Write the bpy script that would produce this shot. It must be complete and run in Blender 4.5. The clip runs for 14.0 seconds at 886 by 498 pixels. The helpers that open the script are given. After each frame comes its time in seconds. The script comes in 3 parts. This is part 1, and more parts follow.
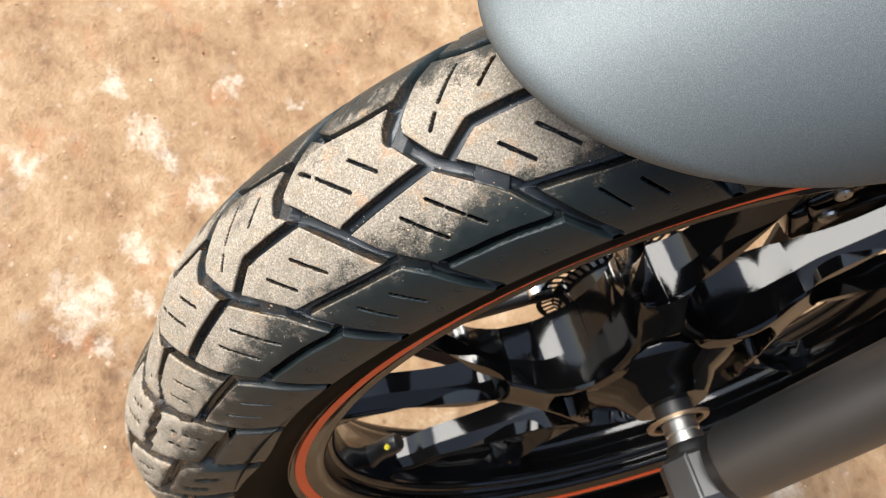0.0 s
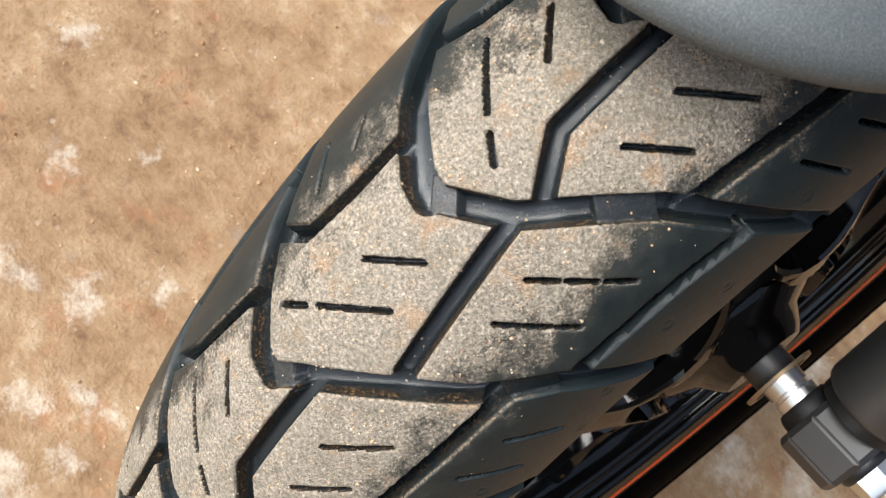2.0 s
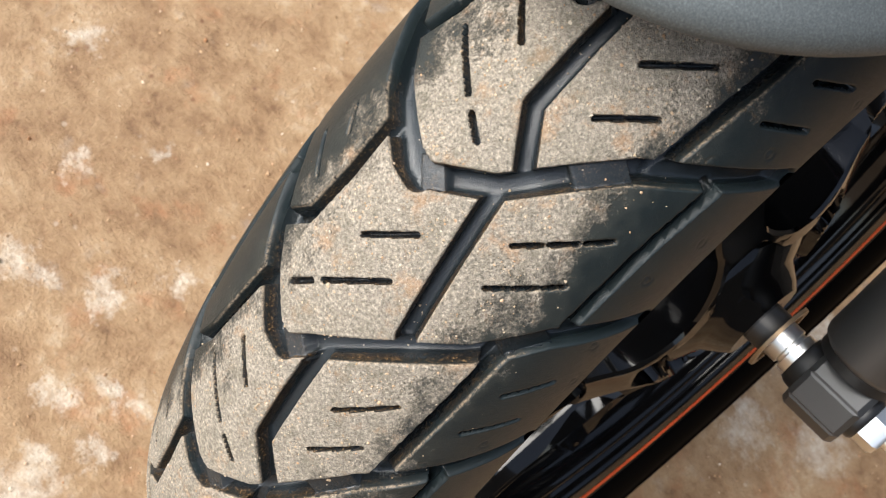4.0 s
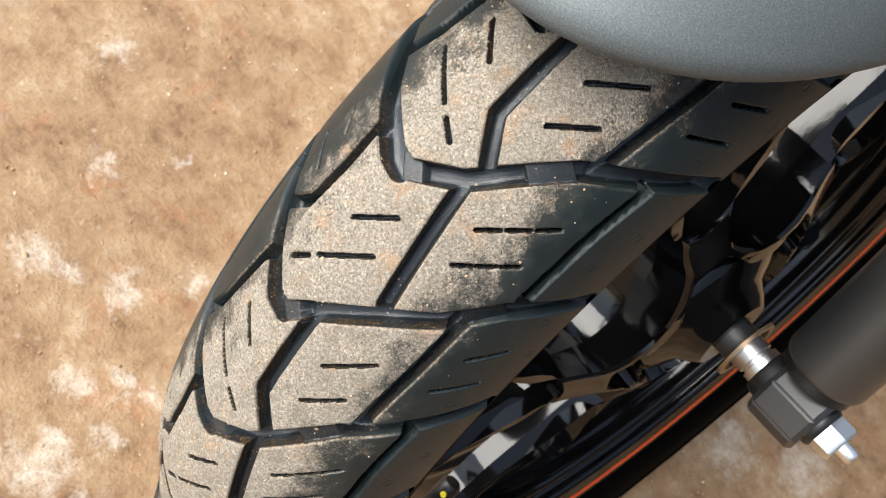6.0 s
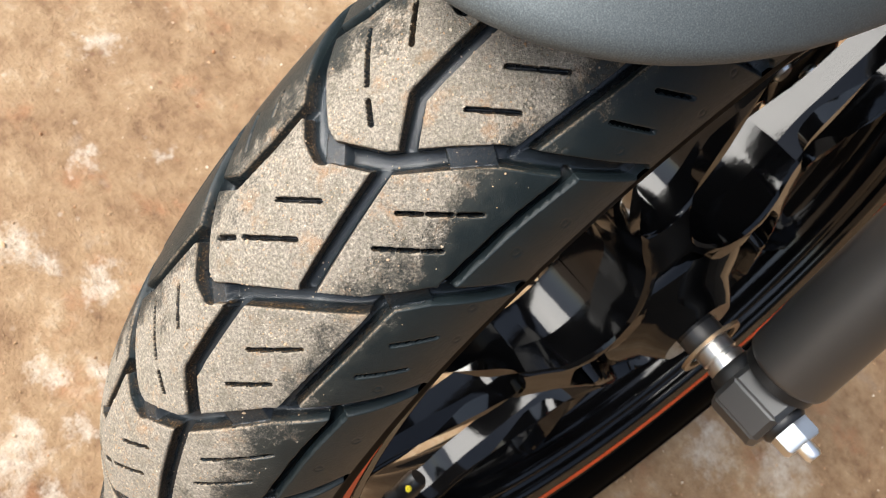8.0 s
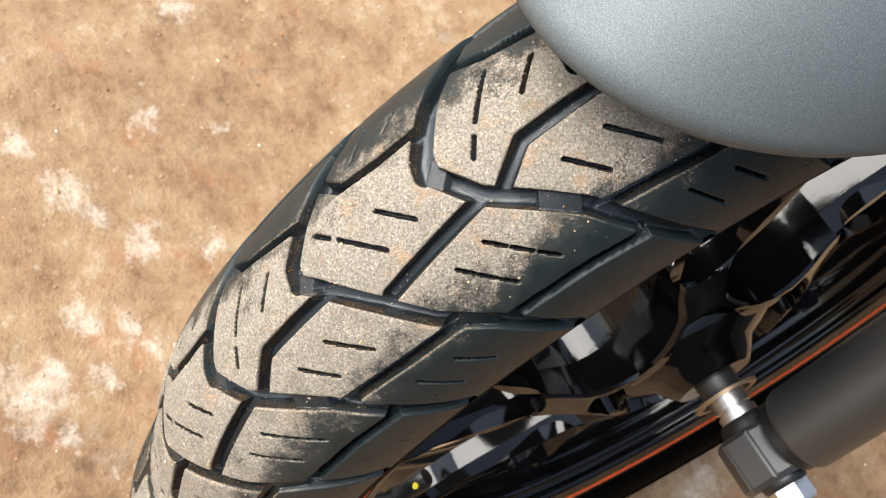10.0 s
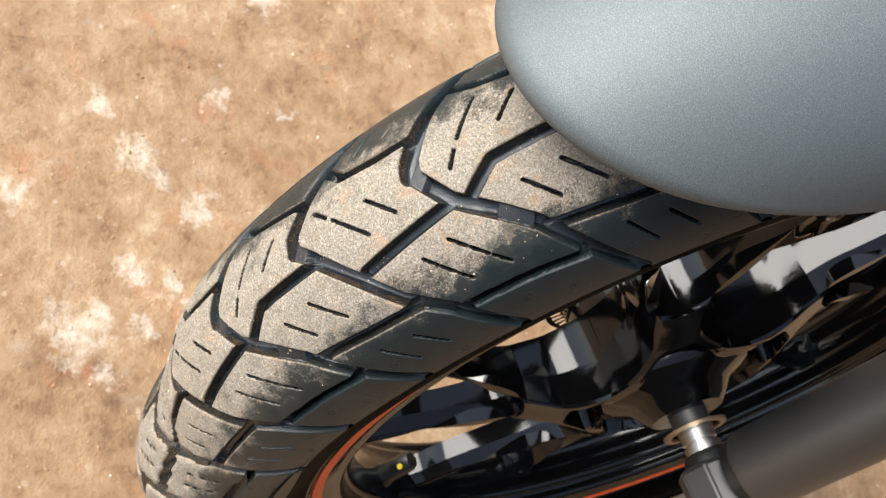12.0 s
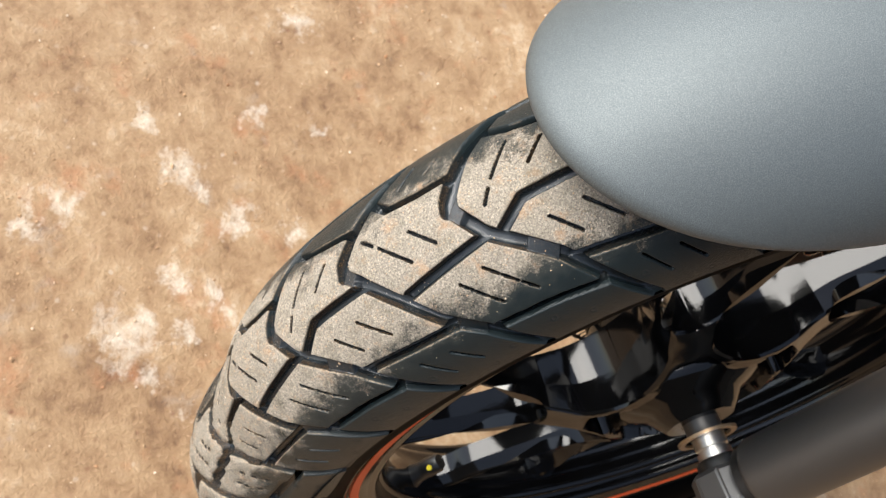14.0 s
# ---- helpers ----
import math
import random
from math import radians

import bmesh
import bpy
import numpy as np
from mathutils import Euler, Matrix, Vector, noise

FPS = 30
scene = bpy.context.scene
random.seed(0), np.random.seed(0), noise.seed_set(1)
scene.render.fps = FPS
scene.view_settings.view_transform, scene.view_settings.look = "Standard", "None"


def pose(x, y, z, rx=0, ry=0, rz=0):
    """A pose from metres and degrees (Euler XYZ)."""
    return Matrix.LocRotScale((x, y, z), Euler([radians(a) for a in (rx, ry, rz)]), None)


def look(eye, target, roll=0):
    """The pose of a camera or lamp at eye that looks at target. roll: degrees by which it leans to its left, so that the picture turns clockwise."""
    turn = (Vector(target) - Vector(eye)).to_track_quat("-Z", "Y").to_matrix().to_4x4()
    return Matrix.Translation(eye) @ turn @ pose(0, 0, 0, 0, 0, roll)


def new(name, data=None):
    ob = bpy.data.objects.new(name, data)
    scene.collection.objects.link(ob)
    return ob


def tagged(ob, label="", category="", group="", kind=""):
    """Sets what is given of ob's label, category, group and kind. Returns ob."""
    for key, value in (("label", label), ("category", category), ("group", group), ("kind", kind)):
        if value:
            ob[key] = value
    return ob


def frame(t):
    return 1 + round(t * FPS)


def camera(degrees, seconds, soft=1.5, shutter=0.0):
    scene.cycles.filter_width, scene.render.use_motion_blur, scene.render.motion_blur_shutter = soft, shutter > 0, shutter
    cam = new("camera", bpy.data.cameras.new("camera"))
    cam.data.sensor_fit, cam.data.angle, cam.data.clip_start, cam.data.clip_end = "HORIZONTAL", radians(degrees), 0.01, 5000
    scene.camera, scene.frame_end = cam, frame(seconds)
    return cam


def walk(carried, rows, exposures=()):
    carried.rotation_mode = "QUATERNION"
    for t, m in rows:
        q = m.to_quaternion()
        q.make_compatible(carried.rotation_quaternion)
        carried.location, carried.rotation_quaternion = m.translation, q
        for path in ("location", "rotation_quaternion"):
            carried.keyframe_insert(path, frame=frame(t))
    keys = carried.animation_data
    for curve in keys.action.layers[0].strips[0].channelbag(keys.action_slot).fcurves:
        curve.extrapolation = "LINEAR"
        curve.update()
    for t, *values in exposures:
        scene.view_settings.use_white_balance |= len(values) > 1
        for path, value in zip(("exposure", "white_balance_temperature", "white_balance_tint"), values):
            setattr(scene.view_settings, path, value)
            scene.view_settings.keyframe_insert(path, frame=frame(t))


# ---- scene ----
cam = camera(52.00, 14.0, soft=1.0)
PATH = [
    (0.0, 0.0772, -0.3670, 0.8229, 19.27, -21.87, 79.40),
    (0.5, 0.0731, -0.3633, 0.8237, 18.57, -21.51, 79.91),
    (1.0, 0.0756, -0.3615, 0.8237, 18.27, -21.32, 80.02),
    (1.2, 0.0759, -0.3578, 0.8237, 18.94, -20.69, 80.23),
    (1.4, 0.0499, -0.3628, 0.7975, 18.71, -20.90, 76.17),
    (1.5, 0.0364, -0.3648, 0.7707, 20.14, -21.54, 72.00),
    (1.7, 0.0115, -0.3555, 0.7352, 23.85, -20.87, 64.35),
    (1.8, 0.0003, -0.3548, 0.7212, 24.59, -21.60, 60.95),
    (2.0, -0.0082, -0.3453, 0.6941, 25.24, -21.14, 56.05),
    (2.2, -0.0088, -0.3363, 0.6808, 25.17, -20.76, 53.57),
    (2.5, -0.0099, -0.3356, 0.6888, 25.67, -19.96, 51.84),
    (3.0, -0.0038, -0.3350, 0.6956, 25.09, -19.14, 52.14),
    (3.2, -0.0025, -0.3405, 0.6985, 25.03, -19.22, 52.39),
    (5.3, 0.0121, -0.3565, 0.7261, 25.42, -18.71, 55.47),
    (5.5, 0.0165, -0.3591, 0.7302, 25.60, -18.84, 55.63),
    (6.0, 0.0221, -0.3679, 0.7423, 25.88, -19.38, 56.34),
    (6.5, 0.0295, -0.3616, 0.7456, 25.91, -19.59, 56.80),
    (7.0, 0.0329, -0.3554, 0.7473, 25.75, -19.48, 56.72),
    (7.2, 0.0349, -0.3508, 0.7485, 25.70, -19.23, 56.87),
    (9.5, 0.0389, -0.3619, 0.7428, 25.02, -21.38, 60.17),
    (10.0, 0.0267, -0.3776, 0.7623, 22.53, -22.51, 66.06),
    (10.5, 0.0307, -0.3810, 0.7787, 21.30, -22.65, 69.81),
    (11.0, 0.0416, -0.3818, 0.7899, 21.34, -22.13, 70.47),
    (11.5, 0.0534, -0.3828, 0.8145, 20.39, -21.95, 73.54),
    (12.0, 0.0540, -0.3745, 0.8148, 19.56, -21.99, 76.49),
    (12.5, 0.0546, -0.3667, 0.8179, 19.28, -21.52, 77.23),
    (13.0, 0.0588, -0.3726, 0.8166, 19.24, -21.19, 77.36),
    (13.5, 0.0578, -0.3794, 0.8197, 19.13, -21.01, 77.78),
    (14.0, 0.0527, -0.3959, 0.8514, 19.28, -20.92, 77.34),
]
walk(cam, [(t, pose(x, y, z, rx, ry, rz)) for t, x, y, z, rx, ry, rz in PATH],
     exposures=[(0.0, 2.22), (1.2, 2.22), (2.0, 1.88), (3.2, 1.84), (5.3, 1.98), (7.2, 2.00), (9.5, 2.08), (11.0, 2.07), (13.0, 2.07), (14.0, 1.97)])

# ---------------------------------------------------------------- light
AXLE = (0.0, 0.0, 0.3222)          # the axle's middle; the tyre touches the ground below it
world = bpy.data.worlds.new("sky")
scene.world = world
world.use_nodes = True
wt = world.node_tree
sky = wt.nodes.new("ShaderNodeTexSky")
sky.sky_type, sky.sun_disc = "NISHITA", False
sky.sun_elevation, sky.sun_rotation = radians(50), radians(216)
wt.nodes["Background"].inputs[1].default_value = 0.078
haze = wt.nodes.new("ShaderNodeHueSaturation")
haze.inputs["Saturation"].default_value = 0.65
wt.links.new(sky.outputs[0], haze.inputs["Color"])
wt.links.new(haze.outputs[0], wt.nodes["Background"].inputs[0])
sun = new("sun", bpy.data.lights.new("sun", "SUN"))
sun.data.energy, sun.data.angle, sun.data.color = 2.15, radians(50), (1.0, 0.96, 0.89)
sun.matrix_world = look((-0.38, -0.52, 0.77), (0, 0, 0))
cam.data.dof.use_dof, cam.data.dof.focus_distance, cam.data.dof.aperture_fstop = True, 0.265, 38.0


# ---------------------------------------------------------------- materials
def material(name, colour, rough=0.5, metal=0.0):
    m = bpy.data.materials.new(name)
    m.use_nodes = True
    b = m.node_tree.nodes["Principled BSDF"]
    b.inputs["Base Color"].default_value = (*colour, 1)
    b.inputs["Roughness"].default_value = rough
    b.inputs["Metallic"].default_value = metal
    return m


def node(m, kind, operation="", use_clamp=False, data_type="", attribute_name="", **values):
    n = m.node_tree.nodes.new("ShaderNode" + kind)
    if operation:
        n.operation = operation
    if use_clamp:
        n.use_clamp = True
    if data_type:
        n.data_type = data_type
    if attribute_name:
        n.attribute_name = attribute_name
    for key, value in values.items():
        n.inputs[key].default_value = value
    return n


def wire(m, a, b):
    m.node_tree.links.new(a, b)


def coords(m):
    return node(m, "TexCoord").outputs["Object"]


def noise_tex(m, where, scale, detail=4.0, rough=0.55):
    n = node(m, "TexNoise", Scale=scale, Detail=detail, Roughness=rough)
    wire(m, where, n.inputs["Vector"])
    return n.outputs["Fac"]


def ramp(m, fac, stops):
    n = node(m, "ValToRGB")
    e = n.color_ramp.elements
    while len(e) < len(stops):
        e.new(0.5)
    for k, (at, colour) in zip(e, stops):
        k.position, k.color = at, (*colour, 1)
    wire(m, fac, n.inputs[0])
    return n.outputs[0]


def calc(m, op, a, b=None, c=None, clamp=False):
    n = node(m, "Math", operation=op, use_clamp=clamp)
    for i, v in enumerate((a, b, c)):
        if v is None:
            continue
        if isinstance(v, (int, float)):
            n.inputs[i].default_value = v
        else:
            wire(m, v, n.inputs[i])
    return n.outputs[0]


def mix(m, fac, a, b):
    n = node(m, "Mix", data_type="RGBA")
    for i, v in ((0, fac), (6, a), (7, b)):
        if isinstance(v, tuple):
            n.inputs[i].default_value = (*v, 1)
        elif isinstance(v, (int, float)):
            n.inputs[i].default_value = v
        else:
            wire(m, v, n.inputs[i])
    return n.outputs[2]


def bump(m, height, strength, distance):
    n = node(m, "Bump", Strength=strength, Distance=distance)
    wire(m, height, n.inputs["Height"])
    wire(m, n.outputs[0], shader(m).inputs["Normal"])
    return n


def shader(m):
    return m.node_tree.nodes["Principled BSDF"]


PALE = [(-0.139, -0.333, 0.026), (-0.128, -0.345, 0.018), (-0.15, -0.318, 0.016), (-0.269, -0.37, 0.016), (-0.291, -0.262, 0.017), (-0.278, -0.248, 0.012),
        (-0.24, -0.216, 0.014), (-0.231, -0.227, 0.011), (-0.098, -0.319, 0.013), (-0.184, -0.286, 0.011), (-0.35, -0.29, 0.011), (-0.251, -0.413, 0.013),
        (-0.221, -0.165, 0.012), (-0.161, -0.256, 0.012), (-0.142, -0.238, 0.012), (-0.334, -0.119, 0.012), (-0.455, -0.12, 0.014), (-0.054, -0.277, 0.011),
        (-0.351, -0.183, 0.011), (-0.299, -0.272, 0.014), (-0.131, -0.288, 0.012), (0.155, 0.209, 0.026), (0.145, 0.225, 0.018), (0.125, 0.37, 0.03), (0.215, 0.276, 0.03)]


def make_ground():
    m = material("dirty_concrete", (0.4, 0.26, 0.15), 0.8)
    c = coords(m)
    big = noise_tex(m, c, 4.0, 5)
    mid = noise_tex(m, c, 24.0, 8, 0.68)
    small = noise_tex(m, c, 75.0, 6, 0.7)
    fine = noise_tex(m, c, 330.0, 5, 0.75)
    both = calc(m, "ADD", calc(m, "ADD", calc(m, "MULTIPLY", big, 0.3), calc(m, "MULTIPLY", mid, 0.42)), calc(m, "MULTIPLY", small, 0.28))
    col = ramp(m, both, [(0.38, (0.19, 0.092, 0.034)), (0.45, (0.34, 0.19, 0.082)), (0.53, (0.47, 0.295, 0.145)), (0.61, (0.68, 0.50, 0.31))])
    # reddish and grey stains
    red = calc(m, "MULTIPLY", calc(m, "SUBTRACT", noise_tex(m, node_shift(m, c, 3.7), 16.0, 6, 0.65), 0.56, clamp=True), 5.0, clamp=True)
    col = mix(m, calc(m, "MULTIPLY", red, 0.8), col, (0.47, 0.17, 0.055))
    grey = calc(m, "MULTIPLY", calc(m, "SUBTRACT", noise_tex(m, node_shift(m, c, 9.1), 20.0, 6, 0.6), 0.60, clamp=True), 6.0, clamp=True)
    col = mix(m, calc(m, "MULTIPLY", grey, 0.5), col, (0.48, 0.43, 0.37))
    # pale worn patches with ragged rims
    warp = node(m, "TexNoise", Scale=34.0, Detail=6.0, Roughness=0.7)
    wire(m, c, warp.inputs["Vector"])
    shift = node(m, "VectorMath", operation="MULTIPLY_ADD")
    wire(m, warp.outputs["Color"], shift.inputs[0])
    shift.inputs[1].default_value = (0.085, 0.085, 0.0)
    shift.inputs[2].default_value = (-0.0425, -0.0425, 0.0)
    bent = node(m, "VectorMath", operation="ADD")
    wire(m, c, bent.inputs[0])
    wire(m, shift.outputs[0], bent.inputs[1])
    pale = None
    for x, y, r in PALE:
        d = node(m, "VectorMath", operation="DISTANCE")
        wire(m, bent.outputs[0], d.inputs[0])
        d.inputs[1].default_value = (x, y, 0)
        k = calc(m, "SUBTRACT", 1.0, calc(m, "DIVIDE", d.outputs["Value"], r * 1.9), clamp=True)
        pale = k if pale is None else calc(m, "MAXIMUM", pale, k)
    rag = noise_tex(m, c, 55.0, 10, 0.8)
    pale = calc(m, "MULTIPLY", calc(m, "SUBTRACT", calc(m, "ADD", calc(m, "MULTIPLY", pale, 0.8), calc(m, "MULTIPLY", rag, 1.5)), 1.06), 1.9, clamp=True)
    col = mix(m, calc(m, "MULTIPLY", pale, 0.72), col, (0.86, 0.75, 0.60))
    dark = calc(m, "MULTIPLY", calc(m, "SUBTRACT", small, 0.53, clamp=True), 4.0, clamp=True)
    col = mix(m, calc(m, "MULTIPLY", dark, 0.55), col, (0.20, 0.085, 0.032))
    col = mix(m, calc(m, "MULTIPLY", calc(m, "SUBTRACT", fine, 0.5, clamp=True), 1.6, clamp=True), col, (0.22, 0.115, 0.055))
    lite = calc(m, "MULTIPLY", calc(m, "SUBTRACT", 0.36, fine, clamp=True), 5.0, clamp=True)
    col = mix(m, calc(m, "MULTIPLY", lite, 0.5), col, (0.75, 0.6, 0.42))
    spot = node(m, "TexVoronoi", Scale=85.0)
    wire(m, c, spot.inputs["Vector"])
    near_spot = calc(m, "MULTIPLY", calc(m, "SUBTRACT", 0.24, calc(m, "ADD", spot.outputs["Distance"], calc(m, "MULTIPLY", calc(m, "SUBTRACT", fine, 0.5), 0.4)), clamp=True), 9.0, clamp=True)
    hue = node(m, "SeparateColor")
    wire(m, spot.outputs["Color"], hue.inputs[0])
    col = mix(m, calc(m, "MULTIPLY", near_spot, calc(m, "MULTIPLY", calc(m, "SUBTRACT", hue.outputs[0], 0.8, clamp=True), 3.2, clamp=True)), col, (0.20, 0.07, 0.025))
    col = mix(m, calc(m, "MULTIPLY", near_spot, calc(m, "MULTIPLY", calc(m, "SUBTRACT", hue.outputs[1], 0.86, clamp=True), 3.0, clamp=True)), col, (0.80, 0.66, 0.50))
    tone = node(m, "HueSaturation", Saturation=0.95, Value=0.62)
    wire(m, col, tone.inputs["Color"])
    wire(m, tone.outputs[0], shader(m).inputs["Base Color"])
    bump(m, calc(m, "ADD", calc(m, "ADD", calc(m, "MULTIPLY", fine, 0.35), small), calc(m, "MULTIPLY", mid, 1.2)), 0.7, 0.0045)
    return m


def node_shift(m, where, by):
    n = node(m, "VectorMath", operation="ADD")
    wire(m, where, n.inputs[0])
    n.inputs[1].default_value = (by, by * 1.7, 0)
    return n.outputs[0]


def make_rubber():
    m = material("dusty_rubber", (0.03, 0.033, 0.035), 0.5)
    c = coords(m)
    lat = node(m, "Attribute", attribute_name="lat").outputs["Fac"]
    deep = node(m, "Attribute", attribute_name="deep").outputs["Fac"]
    n0 = noise_tex(m, c, 28.0, 3, 0.5)
    n1 = noise_tex(m, c, 70.0, 8, 0.72)
    n2 = noise_tex(m, c, 2600.0, 2, 0.7)
    n3 = noise_tex(m, c, 1250.0, 4, 0.75)
    n4 = noise_tex(m, node_shift(m, c, 2.3), 95.0, 7, 0.75)
    side = calc(m, "ABSOLUTE", calc(m, "SUBTRACT", lat, 14.0))
    edge = calc(m, "SUBTRACT", 40.0, side)
    edge = calc(m, "ADD", edge, calc(m, "MULTIPLY", calc(m, "SUBTRACT", n0, 0.5), 20.0))
    edge = calc(m, "ADD", edge, calc(m, "MULTIPLY", calc(m, "SUBTRACT", n1, 0.5), 34.0))
    cover = calc(m, "MULTIPLY", edge, 0.045, clamp=True)
    top = calc(m, "SUBTRACT", 1.0, calc(m, "MULTIPLY", calc(m, "SUBTRACT", deep, 0.6, clamp=True), 1.3), clamp=True)
    # grains thin out towards the shoulders, down to single specks
    v = calc(m, "MULTIPLY_ADD", cover, 1.75, -0.58)
    for n, k in ((n1, 1.8), (n2, 0.8), (n3, 1.2), (n4, 1.2)):
        v = calc(m, "ADD", v, calc(m, "MULTIPLY", calc(m, "SUBTRACT", n, 0.5), k))
    dust = calc(m, "MULTIPLY", calc(m, "MULTIPLY", calc(m, "MULTIPLY", v, 1.5, clamp=True), top), calc(m, "MULTIPLY", cover, 6.0, clamp=True))
    tan = ramp(m, n3, [(0.34, (0.125, 0.112, 0.092)), (0.45, (0.245, 0.216, 0.174)), (0.55, (0.330, 0.288, 0.232)), (0.67, (0.56, 0.48, 0.38))])
    clump = calc(m, "MULTIPLY", calc(m, "SUBTRACT", n4, 0.55, clamp=True), 9.0, clamp=True)
    tan = mix(m, calc(m, "MULTIPLY", clump, 0.5), tan, (0.42, 0.235, 0.115))
    patchy = calc(m, "MULTIPLY", calc(m, "SUBTRACT", noise_tex(m, node_shift(m, c, 5.1), 120.0, 6, 0.7), 0.47, clamp=True), 5.0, clamp=True)
    tan = mix(m, calc(m, "MULTIPLY", patchy, 0.5), tan, (0.15, 0.135, 0.098))
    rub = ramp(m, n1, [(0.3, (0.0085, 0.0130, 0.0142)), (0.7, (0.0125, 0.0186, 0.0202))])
    floor_shade = calc(m, "MULTIPLY", calc(m, "SUBTRACT", deep, 2.4, clamp=True), 0.6)     # shade of the groove floors, painted as darker rubber
    rub = mix(m, floor_shade, rub, (0.0030, 0.0050, 0.0066))
    # blue sky sheen on the groove floors, put in as a paler tint
    floor_sheen = calc(m, "MULTIPLY", calc(m, "SUBTRACT", deep, 2.6, clamp=True), calc(m, "MULTIPLY", cover, 0.6))
    rub = mix(m, floor_sheen, rub, (0.026, 0.032, 0.037))
    film = mix(m, calc(m, "MULTIPLY", calc(m, "MULTIPLY", cover, top), 0.4), rub, (0.12, 0.112, 0.088))
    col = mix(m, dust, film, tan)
    # earth caught and shade painted on groove walls, pale rubbed rims round the blocks
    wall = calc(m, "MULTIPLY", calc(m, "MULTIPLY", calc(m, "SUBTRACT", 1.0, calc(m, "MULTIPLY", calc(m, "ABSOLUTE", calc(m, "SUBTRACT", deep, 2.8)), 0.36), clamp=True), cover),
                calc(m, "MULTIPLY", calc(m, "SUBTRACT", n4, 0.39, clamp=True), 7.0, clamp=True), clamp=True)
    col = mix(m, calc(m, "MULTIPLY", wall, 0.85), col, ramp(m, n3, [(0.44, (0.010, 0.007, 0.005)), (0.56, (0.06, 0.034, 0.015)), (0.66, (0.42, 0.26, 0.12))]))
    brim = calc(m, "MULTIPLY", calc(m, "SUBTRACT", 1.0, calc(m, "MULTIPLY", calc(m, "ABSOLUTE", calc(m, "SUBTRACT", deep, 0.6)), 1.8), clamp=True),
                calc(m, "MULTIPLY", calc(m, "MULTIPLY", cover, 3.0, clamp=True), calc(m, "MULTIPLY", calc(m, "SUBTRACT", n3, 0.42, clamp=True), 7.0, clamp=True)))
    col = mix(m, calc(m, "MULTIPLY", brim, 0.55), col, (0.62, 0.46, 0.31))
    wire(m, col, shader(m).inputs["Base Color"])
    clean = calc(m, "MULTIPLY", calc(m, "SUBTRACT", deep, 2.0, clamp=True), calc(m, "SUBTRACT", 1.0, wall, clamp=True))      # smooth moulded floors of the grooves
    rough = calc(m, "ADD", 0.37, calc(m, "MULTIPLY", dust, 0.55))
    wire(m, calc(m, "SUBTRACT", rough, calc(m, "MULTIPLY", clean, 0.12)), shader(m).inputs["Roughness"])
    wire(m, calc(m, "ADD", 1.34, calc(m, "MULTIPLY", clean, 0.14)), shader(m).inputs["IOR"])
    relief = calc(m, "ADD", calc(m, "MULTIPLY", n2, calc(m, "ADD", 0.12, dust)), calc(m, "MULTIPLY", n3, calc(m, "ADD", 0.25, dust)))
    bump(m, relief, 1.0, 0.0006)
    return m


GROUND = make_ground()
RUBBER = make_rubber()
GLOSS = material("gloss_black_paint", (0.002, 0.002, 0.0022), 0.08)
shader(GLOSS).inputs["IOR"].default_value = 1.39
bump(GLOSS, noise_tex(GLOSS, coords(GLOSS), 260.0, 3, 0.6), 0.02, 0.002)
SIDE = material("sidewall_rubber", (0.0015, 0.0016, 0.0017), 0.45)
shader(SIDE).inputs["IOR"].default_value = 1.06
SATIN = material("satin_black_paint", (0.012, 0.0125, 0.0125), 0.47)
BLACK = material("black_plastic", (0.006, 0.006, 0.006), 0.42)
TAPE = material("orange_tape", (0.72, 0.085, 0.012), 0.5)
ZINC = material("zinc_plated_steel", (0.82, 0.81, 0.77), 0.3, 1.0)
DISC = material("brake_steel", (0.06, 0.058, 0.056), 0.45, 0.8)
BRASS = material("yellowed_seal", (0.22, 0.15, 0.085), 0.35, 0.6)
FENDER = material("grey_metallic_paint", (0.12, 0.138, 0.135), 0.5, 0.5)
shader(SATIN).inputs["IOR"].default_value = 1.9
shader(FENDER).inputs["IOR"].default_value = 1.4
fc = coords(FENDER)
fn = noise_tex(FENDER, fc, 2600.0, 2)
wire(FENDER, ramp(FENDER, fn, [(0.3, (0.076, 0.087, 0.090)), (0.5, (0.098, 0.111, 0.114)), (0.72, (0.14, 0.157, 0.160))]), shader(FENDER).inputs["Base Color"])
wire(FENDER, calc(FENDER, "ADD", 0.50, calc(FENDER, "MULTIPLY", noise_tex(FENDER, fc, 30.0, 4), 0.14)), shader(FENDER).inputs["Roughness"])
bump(FENDER, fn, 0.3, 0.0003)


# ---------------------------------------------------------------- building blocks
def part(name, bm, mat, parent=None, label="", smooth=40):
    me = bpy.data.meshes.new(name)
    bm.to_mesh(me)
    bm.free()
    me.materials.append(mat)
    if smooth:
        me.shade_smooth()
        me.set_sharp_from_angle(angle=radians(smooth))
    ob = new(name, me)
    hang(ob, parent)
    if label:
        tagged(ob, label)
    return ob


def hang(ob, parent):
    """Put ob under parent; what hangs on the motorcycle itself takes the wheel's place."""
    ob.parent = parent
    if parent is not None and parent.type == "EMPTY":
        ob.matrix_local = WHEEL


def empty(name, m):
    ob = new(name)
    ob.matrix_world = m
    return ob


